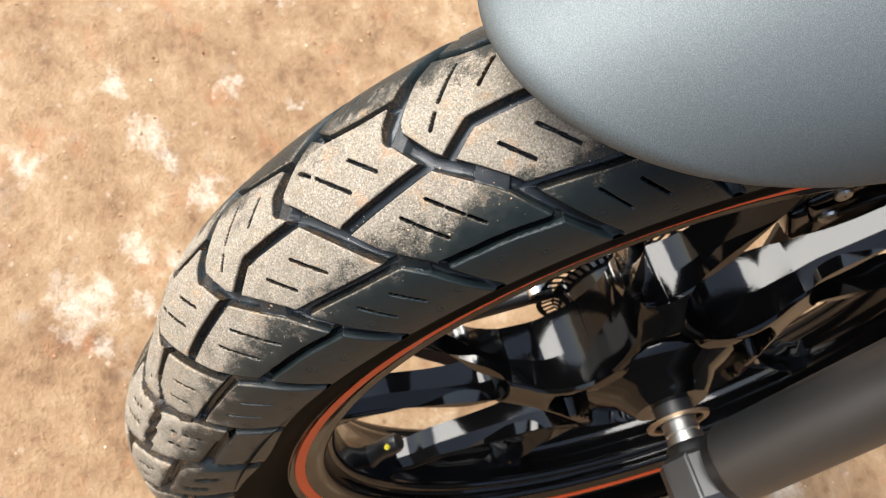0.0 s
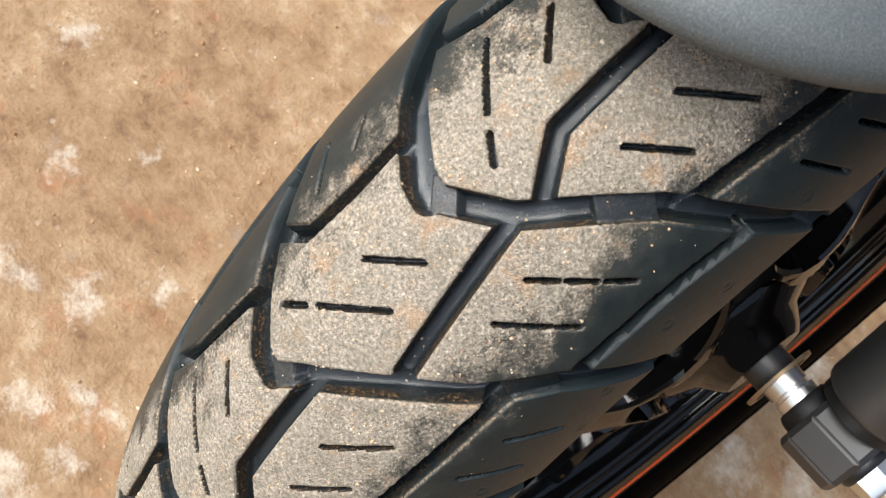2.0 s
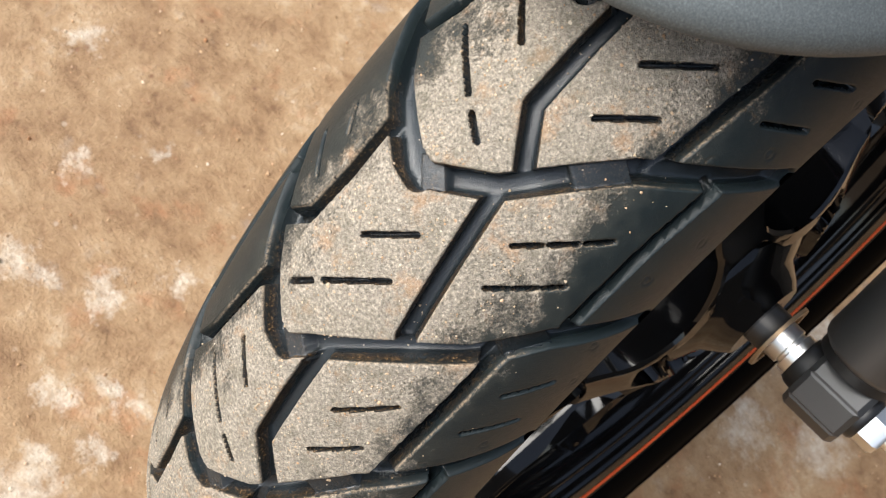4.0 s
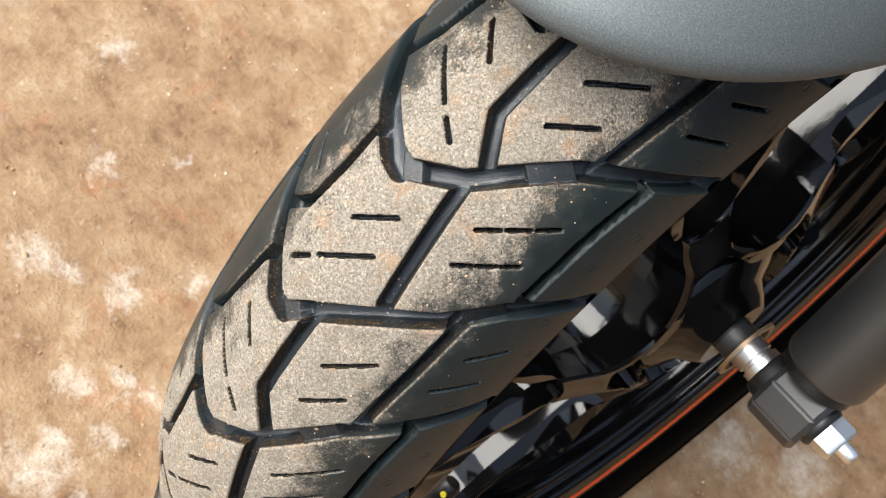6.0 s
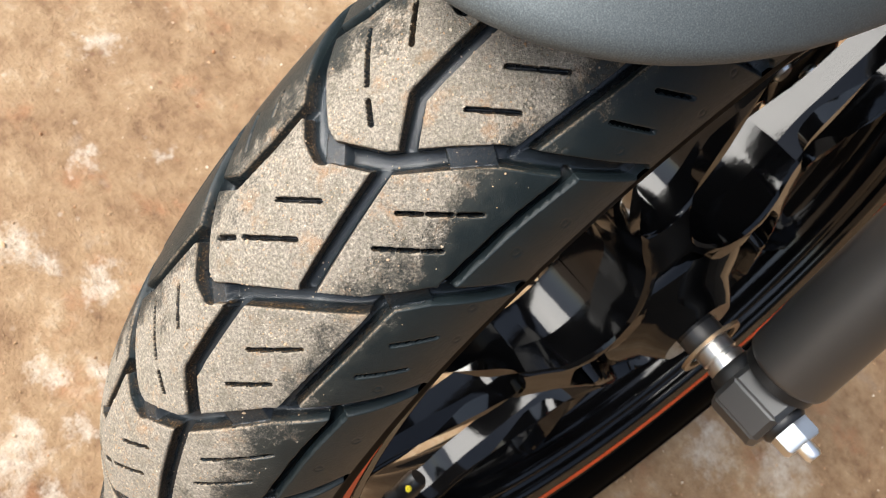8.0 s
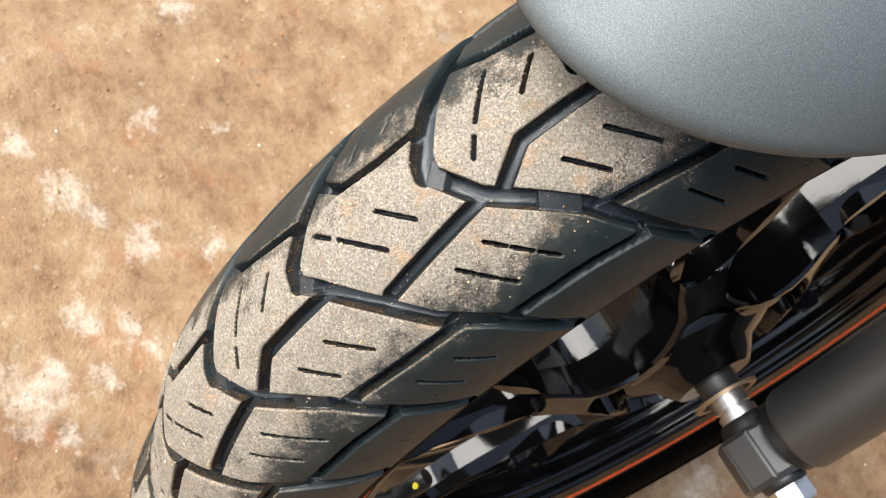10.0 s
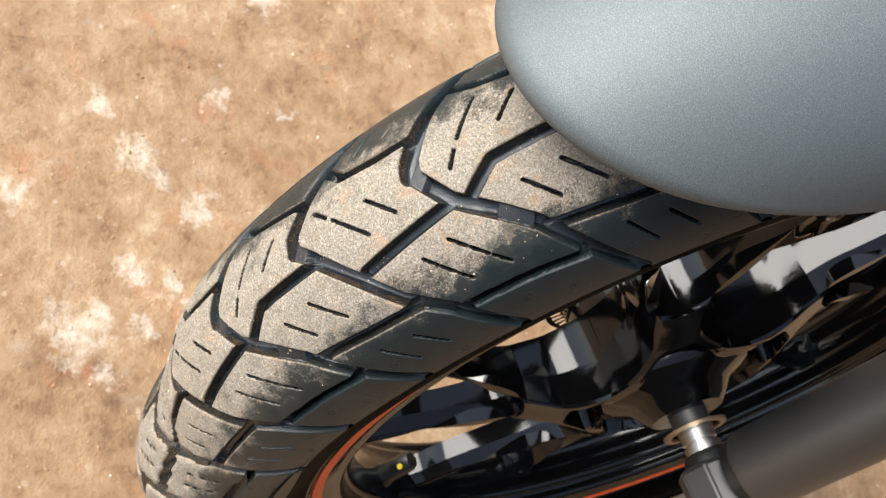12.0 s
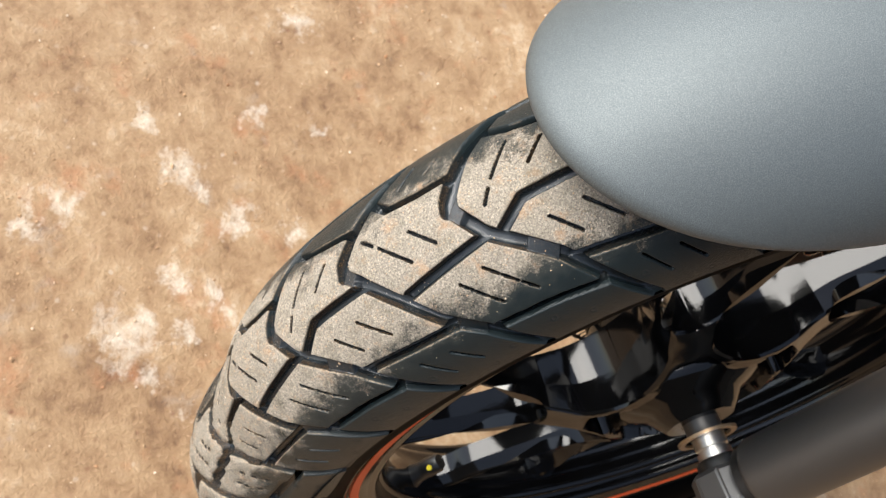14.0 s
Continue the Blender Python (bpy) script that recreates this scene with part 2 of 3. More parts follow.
def lathe(profile, steps=96, start=0.0, sweep=360.0):
    """A solid of rotation about x: profile rows (x, r)."""
    bm = bmesh.new()
    full = sweep >= 359.9
    n = steps if full else steps + 1
    rings = []
    for i in range(n):
        a = radians(start + sweep * i / steps)
        rings.append([bm.verts.new((x, r * math.cos(a), r * math.sin(a))) for x, r in profile])
    for i in range(steps):
        p, q = rings[i], rings[(i + 1) % n]
        for j in range(len(profile) - 1):
            bm.faces.new((p[j], p[j + 1], q[j + 1], q[j]))
    bmesh.ops.recalc_face_normals(bm, faces=bm.faces)
    return bm


def box(size, at=(0, 0, 0), bevel=0.0, rot=None, segments=2):
    bm = bmesh.new()
    bmesh.ops.create_cube(bm, size=1)
    bmesh.ops.scale(bm, vec=size, verts=bm.verts)
    if bevel:
        bmesh.ops.bevel(bm, geom=bm.edges[:], offset=bevel, segments=segments, profile=0.6, affect="EDGES")
    if rot is not None:
        bmesh.ops.transform(bm, matrix=rot, verts=bm.verts)
    bmesh.ops.translate(bm, vec=at, verts=bm.verts)
    return bm


def rod(p, q, rings, steps=32):
    """A turned rod from p to q: rings rows (share of the length, radius)."""
    p, q = Vector(p), Vector(q)
    d = q - p
    m = Matrix.Translation(p) @ d.to_track_quat("X", "Z").to_matrix().to_4x4()
    bm = lathe([(f * d.length, max(r, 1e-5)) for f, r in rings], steps)
    bmesh.ops.transform(bm, matrix=m, verts=bm.verts)
    return bm


def polar(x, r, deg):
    return Vector((x, r * math.cos(radians(deg)), r * math.sin(radians(deg))))


# ---------------------------------------------------------------- ground
bm = bmesh.new()
bmesh.ops.create_grid(bm, x_segments=2, y_segments=2, size=60)
ground = tagged(part("ground", bm, GROUND), "brown dirt-stained concrete yard with pale worn patches", "ground", kind="structure")

# ---------------------------------------------------------------- wheel
# wheel space: x along the axle towards the free fork leg, angles turn from the front to the ground
WHEEL = pose(*AXLE, 172.505, -14.425, 0)
R, RC = 0.331, 0.0533
bike = tagged(empty("motorcycle", Matrix()), "front end of a parked black motorcycle with grey fender", "motorcycle")

# tread grooves in millimetres: along the tread, across it; one pitch repeats
PITCH = 111.5
A_ARM = [(240, -62), (222, -34), (209, -19), (199, -2), (198, 3), (208, 19), (222, 31), (232, 40), (242, 54), (261, 80)]
B_ARM = [(187, -62), (172, -36), (151, -14), (142, -3), (141, 3), (147, 9), (161, 26), (172, 41), (187, 55), (204, 80)]
GROOVES = [
    (A_ARM[:5], 8.4, 7.0), (A_ARM[4:], 6.2, 7.0), (B_ARM[:5], 7.2, 7.0), (B_ARM[4:], 6.0, 7.0),
    ([(206, 20), (186, 23), (166, 26)], 5.0, 6.6),
    ([(149, 12), (132, 12.1), (115.5, 12.6), (104, 20.8)], 5.0, 6.6),
    ([(176, 47), (154, 46), (122, 43)], 4.6, 6.2),
    ([(242, 59.5), (222, 57.5), (204, 57), (192, 56.5)], 4.2, 6.6),
    ([(205, -12.5), (186, -12.5), (170, -14.5), (164, -21)], 4.4, 6.2),
    ([(152, -15), (134, -18.5), (120, -21.5), (109, -27)], 4.4, 6.2),
    ([(170, -40), (150, -40), (118, -38)], 4.4, 6.2),
]
SIPES = [
    ((155, -6), (160, -1)), ((162, 1), (175, 15)), ((178, 2), (188, 13)),
    ((200, 30), (217, 49)), ((188, 32), (201, 48)), ((137, 23), (149, 36)), ((122, 24), (132, 35)),
    ((165, 56), (175, 68)), ((149, 54), (159, 68)), ((132, -9), (123, 1)), ((118, -15), (107, 0)), ((105, 3), (101, 9)),
    ((197, -28), (191, -22)), ((185, -33), (177, -21)),
]


PIPS = [(176, 76), (147, 64), (134, 52), (231, 72), (214, 66), (190, 70)]


def tread_depth(u, s):
    """How deep the tread is cut at u, s (arrays, mm)."""
    depth = np.zeros(u.shape)
    u = np.mod(u - 90.0, PITCH) + 90.0

    def near(p, q):
        (a, b), (c, d) = p, q
        best = np.full(u.shape, 1e9)
        for k in (-2, -1, 0, 1, 2):
            uu = u + k * PITCH
            t = np.clip(((uu - a) * (c - a) + (s - b) * (d - b)) / ((c - a) ** 2 + (d - b) ** 2), 0, 1)
            best = np.minimum(best, np.hypot(uu - a - t * (c - a), s - b - t * (d - b)))
        return best

    for line, width, deep in GROOVES:
        far = np.full(u.shape, 1e9)
        for p, q in zip(line, line[1:]):
            far = np.minimum(far, near(p, q))
        cut = deep * np.clip((width / 2 + 0.22 - far) / 0.85, 0, 1) * (1 - 0.22 * np.clip(far / (width / 2), 0, 1) ** 3)      # steep walls, round floor
        cut = cut * np.clip((84 - np.abs(s)) / 8, 0, 1) * (1 - (0.35 if deep > 6.9 else 0.0) * np.clip((s - 30) / 30, 0, 1))
        depth = np.maximum(depth, cut)
    # bars that bridge the cross grooves
    ties = np.zeros(u.shape, dtype=bool)
    for (a, b), (c, d) in (((221, 30), (231, 39.5)), ((177, 46), (187, 55)), ((198.5, 2.5), (202, 8)), ((141, 2), (145, 7))):
        on = np.zeros(u.shape, dtype=bool)
        length = math.hypot(c - a, d - b)
        for k in (-1, 0, 1):
            du, ds = u + k * PITCH - a, s - b
            f = (du * (c - a) + ds * (d - b)) / length
            g = (du * (d - b) - ds * (c - a)) / length
            skew = f + g * 0.25
            on |= (skew > 0) & (skew < length) & (np.abs(g) < 4.4)
        ties |= on & (depth > 2.0)
        depth = np.where(on, np.minimum(depth, 2.0), depth)
    for a, b in PIPS:
        far = near((a, b), (a + 0.01, b))
        depth = np.maximum(depth, 0.22 * np.clip(1 - np.abs(far - 1.35) / 0.6, 0, 1))
    for p, q in SIPES:
        (a, b), (c, d) = p, q
        cuts = 3 if math.hypot(c - a, d - b) > 19 else 2
        for k in range(cuts):
            f, g = k / cuts + 0.035, (k + 1) / cuts - 0.035
            far = near((a + (c - a) * f, b + (d - b) * f), (a + (c - a) * g, b + (d - b) * g))
            slit = 3.6 * np.clip((0.80 - far) / 0.40, 0, 1)
            ties |= slit > np.maximum(depth, 0.8)
            depth = np.maximum(depth, slit)
    return depth, np.where(ties, 5.0, depth)      # the second one: how deep it looks to the dirt and the painted shade


MID = 0.001                        # the tyre's middle plane


def profile(s, cut):
    """Across the tyre at s metres from the reference line, cut metres deep: place along the axle and radius."""
    a = MID + np.abs(s - MID)
    ph = a / RC
    x = (RC - cut) * np.sin(ph) - RC * np.sin(MID / RC)
    return RC * np.sin(MID / RC) + np.where(s < MID, -x, x), R - RC + (RC - cut) * np.cos(ph)


def even(u):
    """Undoes the uneven spacing of the tread pattern near the fender and near the ground."""
    return np.where(u > 200, 200 + (u - 200) * PITCH / 113.0, np.where(u < 140, 140 - (140 - u) * PITCH / 109.8, u))


def worn(u, s):
    """Place across the tread as the dust sees it: towards the front the dusty band lies further over and is wider."""
    t = np.clip((125 - u) / 90, 0, 1)
    t = t * t * (3 - 2 * t)
    return 14 + (s + 15 * t - 14) * (1 - 0.35 * t)


def tread_points(u, s, depth):
    th = np.radians(-u / 5.777)
    x, r = profile(s / 1000, depth / 1000)
    r = r - 0.0085 * np.exp(-((u + 5) / 45) ** 2) - 0.0085 * np.exp(-((u + 5 - 360 * 5.777) / 45) ** 2)   # slight unroundness
    return np.stack([x, r * np.cos(th), r * np.sin(th)], -1)


def mesh_from(name, pts, faces, lat, deep, parent, mat, label=""):
    me = bpy.data.meshes.new(name)
    me.from_pydata(pts.tolist(), [], faces.tolist())
    for key, values in (("lat", lat), ("deep", deep)):
        me.attributes.new(key, "FLOAT", "POINT").data.foreach_set("value", np.asarray(values, dtype=np.float32))
    me.materials.append(mat)
    me.shade_smooth()
    ob = new(name, me)
    hang(ob, parent)
    if label:
        tagged(ob, label)
    return ob


def pick(faces, pts, lat, deep):
    used, back = np.unique(faces, return_inverse=True)
    return pts[used], back.reshape(faces.shape), lat[used], deep[used]


def grid_faces(nu, ns):
    i, j = np.meshgrid(np.arange(nu - 1), np.arange(ns - 1), indexing="ij")
    a = i * ns + j
    return np.stack([a, a + 1, a + ns + 1, a + ns], -1)


EDGE = 81.8
U0, U1 = 6.0, 346.0
def fine_tread(step):
    us = np.linspace(U0, U1, int((U1 - U0) / step))
    ss = np.linspace(-EDGE, EDGE, int(2 * EDGE / step))
    u, s = np.meshgrid(us, ss, indexing="ij")
    depth, soil_shade = tread_depth(even(u), s)
    pts = tread_points(u, s, depth).reshape(-1, 3)
    faces = grid_faces(*u.shape)
    mid = (depth[:-1, :-1] + depth[1:, :-1] + depth[:-1, 1:] + depth[1:, 1:]) / 4
    top = mid < 1.7
    label = np.full(top.shape, -1)
    count = 0
    sizes = []
    for i0, j0 in zip(*np.nonzero(top)):
        if label[i0, j0] >= 0:
            continue
        stack, size = [(i0, j0)], 0
        label[i0, j0] = count
        while stack:
            i, j = stack.pop()
            size += 1
            for a, b in ((i + 1, j), (i - 1, j), (i, j + 1), (i, j - 1)):
                if 0 <= a < top.shape[0] and 0 <= b < top.shape[1] and top[a, b] and label[a, b] < 0:
                    label[a, b] = count
                    stack.append((a, b))
        sizes.append(size)
        count += 1
    lat, deep = worn(u, s).reshape(-1), soil_shade.reshape(-1)
    rest = label < 0
    for k, size in enumerate(sizes):
        if size * step * step < 60:
            rest |= label == k
    p, f, a, d = pick(faces[rest], pts, lat, deep)
    tyre = mesh_from("tyre", p, f, a, d, bike, RUBBER, "black rubber tyre, its tread blocks covered with brown dust")
    for k, size in enumerate(sizes):
        if size * step * step < 60:
            continue
        p, f, a, d = pick(faces[label == k], pts, lat, deep)
        mesh_from("tread_block", p, f, a, d, tyre, RUBBER)
    return tyre


def coarse_tread():
    total = 360 * 5.777
    us = np.linspace(U1, U0 + total, 640)
    ss = np.linspace(-EDGE, EDGE, 76)
    u, s = np.meshgrid(us, ss, indexing="ij")
    first, last = float(even(np.array(U1))), float(even(np.array(U0)))
    whole = round((total - (U1 - U0)) / PITCH - (first - last) % PITCH / PITCH) * PITCH + PITCH - (first - last) % PITCH
    depth, soil_shade = tread_depth(first + (u - U1) / (total - (U1 - U0)) * whole, s)
    pts = tread_points(u, s, depth).reshape(-1, 3)
    mesh_from("tread", pts, grid_faces(*u.shape).reshape(-1, 4), s.reshape(-1), soil_shade.reshape(-1), tyre, RUBBER)


tyre = fine_tread(0.38)
coarse_tread()
wall_line = [(0.05327, 0.27963), (0.0529, 0.2784), (0.0518, 0.2768), (0.0511, 0.2730), (0.0503, 0.2685), (0.0491, 0.2645), (0.0473, 0.2600), (0.0448, 0.2550), (0.0419, 0.2505), (0.0392, 0.2467), (0.0370, 0.2440)]
for side in (-1, 1):
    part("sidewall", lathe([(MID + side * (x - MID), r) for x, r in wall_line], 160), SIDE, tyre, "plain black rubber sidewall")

# rim with its orange tape
rim_half = [(0.0370, 0.2475), (0.0378, 0.2455), (0.0365, 0.2440), (0.0345, 0.2330), (0.0325, 0.2290)]
for rib_x, rib_r in ((0.0280, 0.2258), (0.0175, 0.2185)):      # rounded steps down to the well
    rim_half += [(rib_x + 0.0050 * math.cos(radians(a)), rib_r + 0.0042 * math.sin(radians(a))) for a in range(30, -121, -25)]
rim_half.append((0.0080, 0.2120))
rim = part("rim", lathe([(MID + x, r) for x, r in rim_half] + [(MID - x, r) for x, r in reversed(rim_half)], 192), GLOSS, bike, "gloss black cast alloy rim")
for side in (-1, 1):
    part("rim_tape", lathe([(MID + side * x, r) for x, r in ((0.0362, 0.2418), (0.03655, 0.2415), (0.0356, 0.2358), (0.0352, 0.2355))], 192), TAPE, rim, "orange reflective tape ring")

# hub and spokes
hub = part("hub", lathe([(0.046, 0.012), (0.048, 0.014), (0.048, 0.024), (0.044, 0.028), (0.036, 0.034), (0.030, 0.05), (0.024, 0.054),
                         (-0.022, 0.052), (-0.030, 0.0495), (-0.0468, 0.0490), (-0.0468, 0.012)], 64), GLOSS, bike, "gloss black hub barrel")


def smooth(t):
    t = min(max(t, 0.0), 1.0)
    return t * t * (3 - 2 * t)


def blind(r, deg):
    """Depth of the hollows round the hub; a rib is left along the openings' edges."""
    off = abs((deg - 13 + 72) % 72 - 36)          # from the middle of the wide opening
    off = 36 - off if off > 36 else off
    if r > 0.064:
        e = radians(max(0.0, off - opening(r, *WIDE))) * r
    else:
        e = math.hypot(0.064 - r, 0.5 * radians(off) * r)
    return 0.012 * smooth((e - 0.0085) / 0.003) * smooth((r - 0.029) / 0.003) * smooth((0.078 - r) / 0.006)


def opening(r, r_in, soft, half):
    """Half the angle that a hollow between two spokes takes up at radius r; half: rows (radius, angle)."""
    if r <= r_in:
        return 0.0
    f = max(0.0, 1 - (r - r_in) / soft)
    flare = math.degrees(0.007 * smooth((r - 0.198) / 0.024) / r)
    return max(0.0, float(np.interp(r, *zip(*half))) - flare) * math.sqrt(max(0.0, 1 - f * f))


WIDE = (0.064, 0.026, ((0.09, 24.0), (0.105, 25.6), (0.135, 24.0), (0.155, 21.8), (0.185, 19.6), (0.21, 19.0)))
NARROW = (0.104, 0.014, ((0.11, 9.5), (0.13, 11.4), (0.15, 11.8), (0.185, 12.2), (0.21, 12.4)))


def swept(r):
    """The arms bend away from the hub's ribs by this angle."""
    return 8.0 - 14.0 * smooth((r - 0.06) / 0.13)


def spoke(k):
    """A cast spoke with its wedge of the hub plate; k even and odd spokes make a pair."""
    fork = 13 - 72 * (k // 2)
    start, lo, hi = (fork, NARROW, WIDE) if k % 2 == 0 else (fork - 36, WIDE, NARROW)
    bm = bmesh.new()
    cols = 16
    rows = []
    steps = sorted(set(np.round(np.concatenate([np.linspace(0.022, 0.0635, 24), 0.064 + 0.026 * np.linspace(0.01, 1, 26) ** 2, np.linspace(0.092, 0.1035, 6), 0.104 + 0.014 * np.linspace(0.02, 1, 18) ** 2, np.linspace(0.120, 0.224, 18)]), 5)))
    for r in steps:
        a0, a1 = start + opening(r, *lo), start + 36 - opening(r, *hi)
        near = 0.040 - 0.005 * smooth((r - 0.03) / 0.03) - 0.018 * smooth((r - 0.05) / 0.07) - 0.007 * smooth((r - 0.11) / 0.09)
        far = -0.022 + 0.009 * smooth((r - 0.06) / 0.1)
        c = 0.002
        b0 = a0 + math.degrees(0.0042 * smooth((r - lo[0]) / 0.025) / r)      # the outer face is narrower than the parting line
        b1 = a1 - math.degrees(0.0042 * smooth((r - hi[0]) / 0.025) / r)
        row = []
        for j in range(cols + 1):
            f = j / cols
            deg = b0 + (b1 - b0) * f
            edge = min(f, 1 - f) * radians(b1 - b0) * r
            closed = (a0 <= start + 0.001 and f < 0.5) or (a1 >= start + 35.999 and f > 0.5)
            row.append(bm.verts.new(polar(near - (0 if closed else c * (1 - smooth(edge / c))) - blind(r, deg), r, deg + swept(r))))
        crease = 0.001 + 0.006 * smooth((0.13 - r) / 0.06)
        wide = math.degrees(0.0007 * smooth((r - 0.10) / 0.03) / r)
        tuck = math.degrees(0.0005 / r)
        for x, deg in ((crease, a1 + wide), (far, a1 - tuck), (far, a0 + tuck), (crease, a0 - wide)):
            row.append(bm.verts.new(polar(x, r, deg + swept(r))))
        rows.append(row)
    for a, b in zip(rows, rows[1:]):
        n = len(a)
        for j in range(n):
            bm.faces.new((a[j], a[(j + 1) % n], b[(j + 1) % n], b[j]))
    bmesh.ops.recalc_face_normals(bm, faces=bm.faces)
    return bm


for k in range(10):
    ob = part("spoke", spoke(k), GLOSS, bike, smooth=32)
    across, edges = 21, ob.data.edges            # keep the parting line crisp
    ends = np.zeros(len(edges) * 2, dtype=np.int32)
    edges.foreach_get("vertices", ends)
    ends = ends.reshape(-1, 2)
    sharp = np.zeros(len(edges), dtype=bool)
    edges.foreach_get("use_edge_sharp", sharp)
    along = (ends[:, 0] % across == ends[:, 1] % across) & np.isin(ends[:, 0] % across, (0, 16, 17, 20))
    edges.foreach_set("use_edge_sharp", sharp | along)

# valve
valve = part("valve", rod(polar(0.004, 0.2175, 50.5), polar(0.004, 0.199, 49.2), [(0, 0.0095), (0.3, 0.0085), (0.5, 0.0072), (1, 0.0066), (1, 0.001)], 24), BLACK, bike, "black rubber tyre valve")
part("valve_cap", rod(polar(0.004, 0.201, 49.3), polar(0.004, 0.186, 48.2), [(0, 0.003), (0, 0.0068), (0.2, 0.0072), (0.85, 0.0070), (1, 0.0056), (1, 0.0005)], 14), BLACK, valve, "black plastic valve cap")
part("paint_dot", rod(polar(0.0065, 0.1940, 46.8), polar(0.0072, 0.1940, 46.2), [(0, 0.0021), (1, 0.0017), (1, 0.0003)], 16), material("yellow_paint", (0.75, 0.6, 0.02), 0.5), valve, "yellow paint dot")

# brake disc on the far side, wavy rim, drilled
def disc():
    bm = bmesh.new()
    n = 180
    loops = []
    for x in (-0.0535, -0.0575):
        for which in (0, 1):
            ring = []
            for i in range(n):
                a = 360 * i / n
                r = 0.158 + 0.0022 * math.sin(radians(a * 10)) if which else 0.122 + 0.002 * math.sin(radians(a * 10))
                ring.append(bm.verts.new(polar(x, r, a)))
            loops.append(ring)
    a, b, c, d = loops
    for p, q in ((a, b), (b, d), (d, c), (c, a)):
        for i in range(n):
            bm.faces.new((p[i], p[(i + 1) % n], q[(i + 1) % n], q[i]))
    bmesh.ops.recalc_face_normals(bm, faces=bm.faces)
    return bm


def slotted_ring(x, radii, slots):
    """A thin stamped ring with radial slots cut through it."""
    bm = bmesh.new()
    n = slots * 2
    rows = [[bm.verts.new(polar(x, r, 360 * i / n)) for r in radii] for i in range(n)]
    for i in range(n):
        p, q = rows[i], rows[(i + 1) % n]
        for j in range(len(radii) - 1):
            if j != 1 or i % 2:
                bm.faces.new((p[j], q[j], q[j + 1], p[j + 1]))
    bmesh.ops.solidify(bm, geom=bm.faces[:], thickness=0.0012)
    bmesh.ops.recalc_face_normals(bm, faces=bm.faces)
    return bm


part("tone_ring", slotted_ring(-0.047, (0.0440, 0.0500, 0.0572, 0.0612), 48), BLACK, bike, "black slotted wheel speed ring", smooth=0)
brake = part("brake_disc", disc(), DISC, bike, "dark steel brake disc with a wavy edge")
for k in range(5):
    part("carrier_arm", rod(polar(-0.050, 0.05, 72 * k + 20), polar(-0.0555, 0.124, 72 * k + 34), [(0, 0.003), (0, 0.007), (1, 0.006), (1, 0.002)], 12), BLACK, brake)
    part("disc_bolt", rod(polar(-0.046, 0.062, 72 * k + 20), polar(-0.062, 0.062, 72 * k + 20), [(0, 0.002), (0, 0.006), (1, 0.007), (1, 0.002)], 12), ZINC, brake)


def lumps(rows):
    """Rounded blocks cast into one body: rows (x, r, angle, size x, size r, size along)."""
    whole = bmesh.new()
    for x, r, deg, dx, dr, da in rows:
        b = box((dx, dr, da), polar(x, r, deg), 0.006, Matrix.Rotation(radians(deg), 4, "X"), 3)
        me = bpy.data.meshes.new("lump")
        b.to_mesh(me)
        b.free()
        whole.from_mesh(me)
        bpy.data.meshes.remove(me)
    return whole


caliper = part("brake_caliper", lumps([(-0.058, 0.150, -118, 0.040, 0.050, 0.034), (-0.058, 0.156, -129, 0.046, 0.058, 0.036), (-0.058, 0.160, -141, 0.046, 0.060, 0.038),
                                       (-0.056, 0.178, -148, 0.034, 0.034, 0.020), (-0.052, 0.130, -136, 0.030, 0.030, 0.040)]), GLOSS, bike, "gloss black brake caliper over the disc")
for r, deg in ((0.165, -146), (0.152, -124), (0.140, -133)):
    part("caliper_bolt", rod(polar(-0.040, r, deg), polar(-0.0325, r, deg), [(0, 0.003), (0, 0.0065), (0.8, 0.0065), (1, 0.005), (1, 0.001)], 18), ZINC, caliper)

# ---------------------------------------------------------------- axle and fork
axle = part("axle", rod((0.046, 0, 0), (0.0745, 0, 0), [(0, 0.002), (0, 0.0095), (0.22, 0.0095), (0.24, 0.0112), (0.72, 0.0112), (0.74, 0.0098), (0.80, 0.0098), (0.82, 0.0118), (1, 0.0118), (1, 0.002)], 48), ZINC, bike, "zinc plated axle sleeve")
part("dust_seal", lathe([(0.0580, 0.0165), (0.0600, 0.0165), (0.0600, 0.0204), (0.0580, 0.0208)], 48), BRASS, axle, "brownish seal ring")
part("spacer", lathe([(0.044, 0.0125), (0.0570, 0.0125), (0.0580, 0.0118), (0.0590, 0.0118), (0.0590, 0.0100)], 48), DISC, axle, "dark steel spacer")
part("washer", rod((0.1140, 0, 0), (0.1185, 0, 0), [(0, 0.002), (0, 0.0135), (0.6, 0.0135), (1, 0.0120), (1, 0.002)], 32), BLACK, axle, "black washer")
part("nut", rod((0.1180, 0, 0), (0.1300, 0, 0), [(0, 0.002), (0, 0.0120), (0.82, 0.0120), (1, 0.0105), (1, 0.002)], 6), ZINC, axle, "bright hexagon nut")
part("bolt_end", rod((0.128, 0, 0), (0.1385, 0, 0), [(0, 0.0048), (0.85, 0.0048), (1, 0.0038), (1, 0.0)], 24), ZINC, axle)

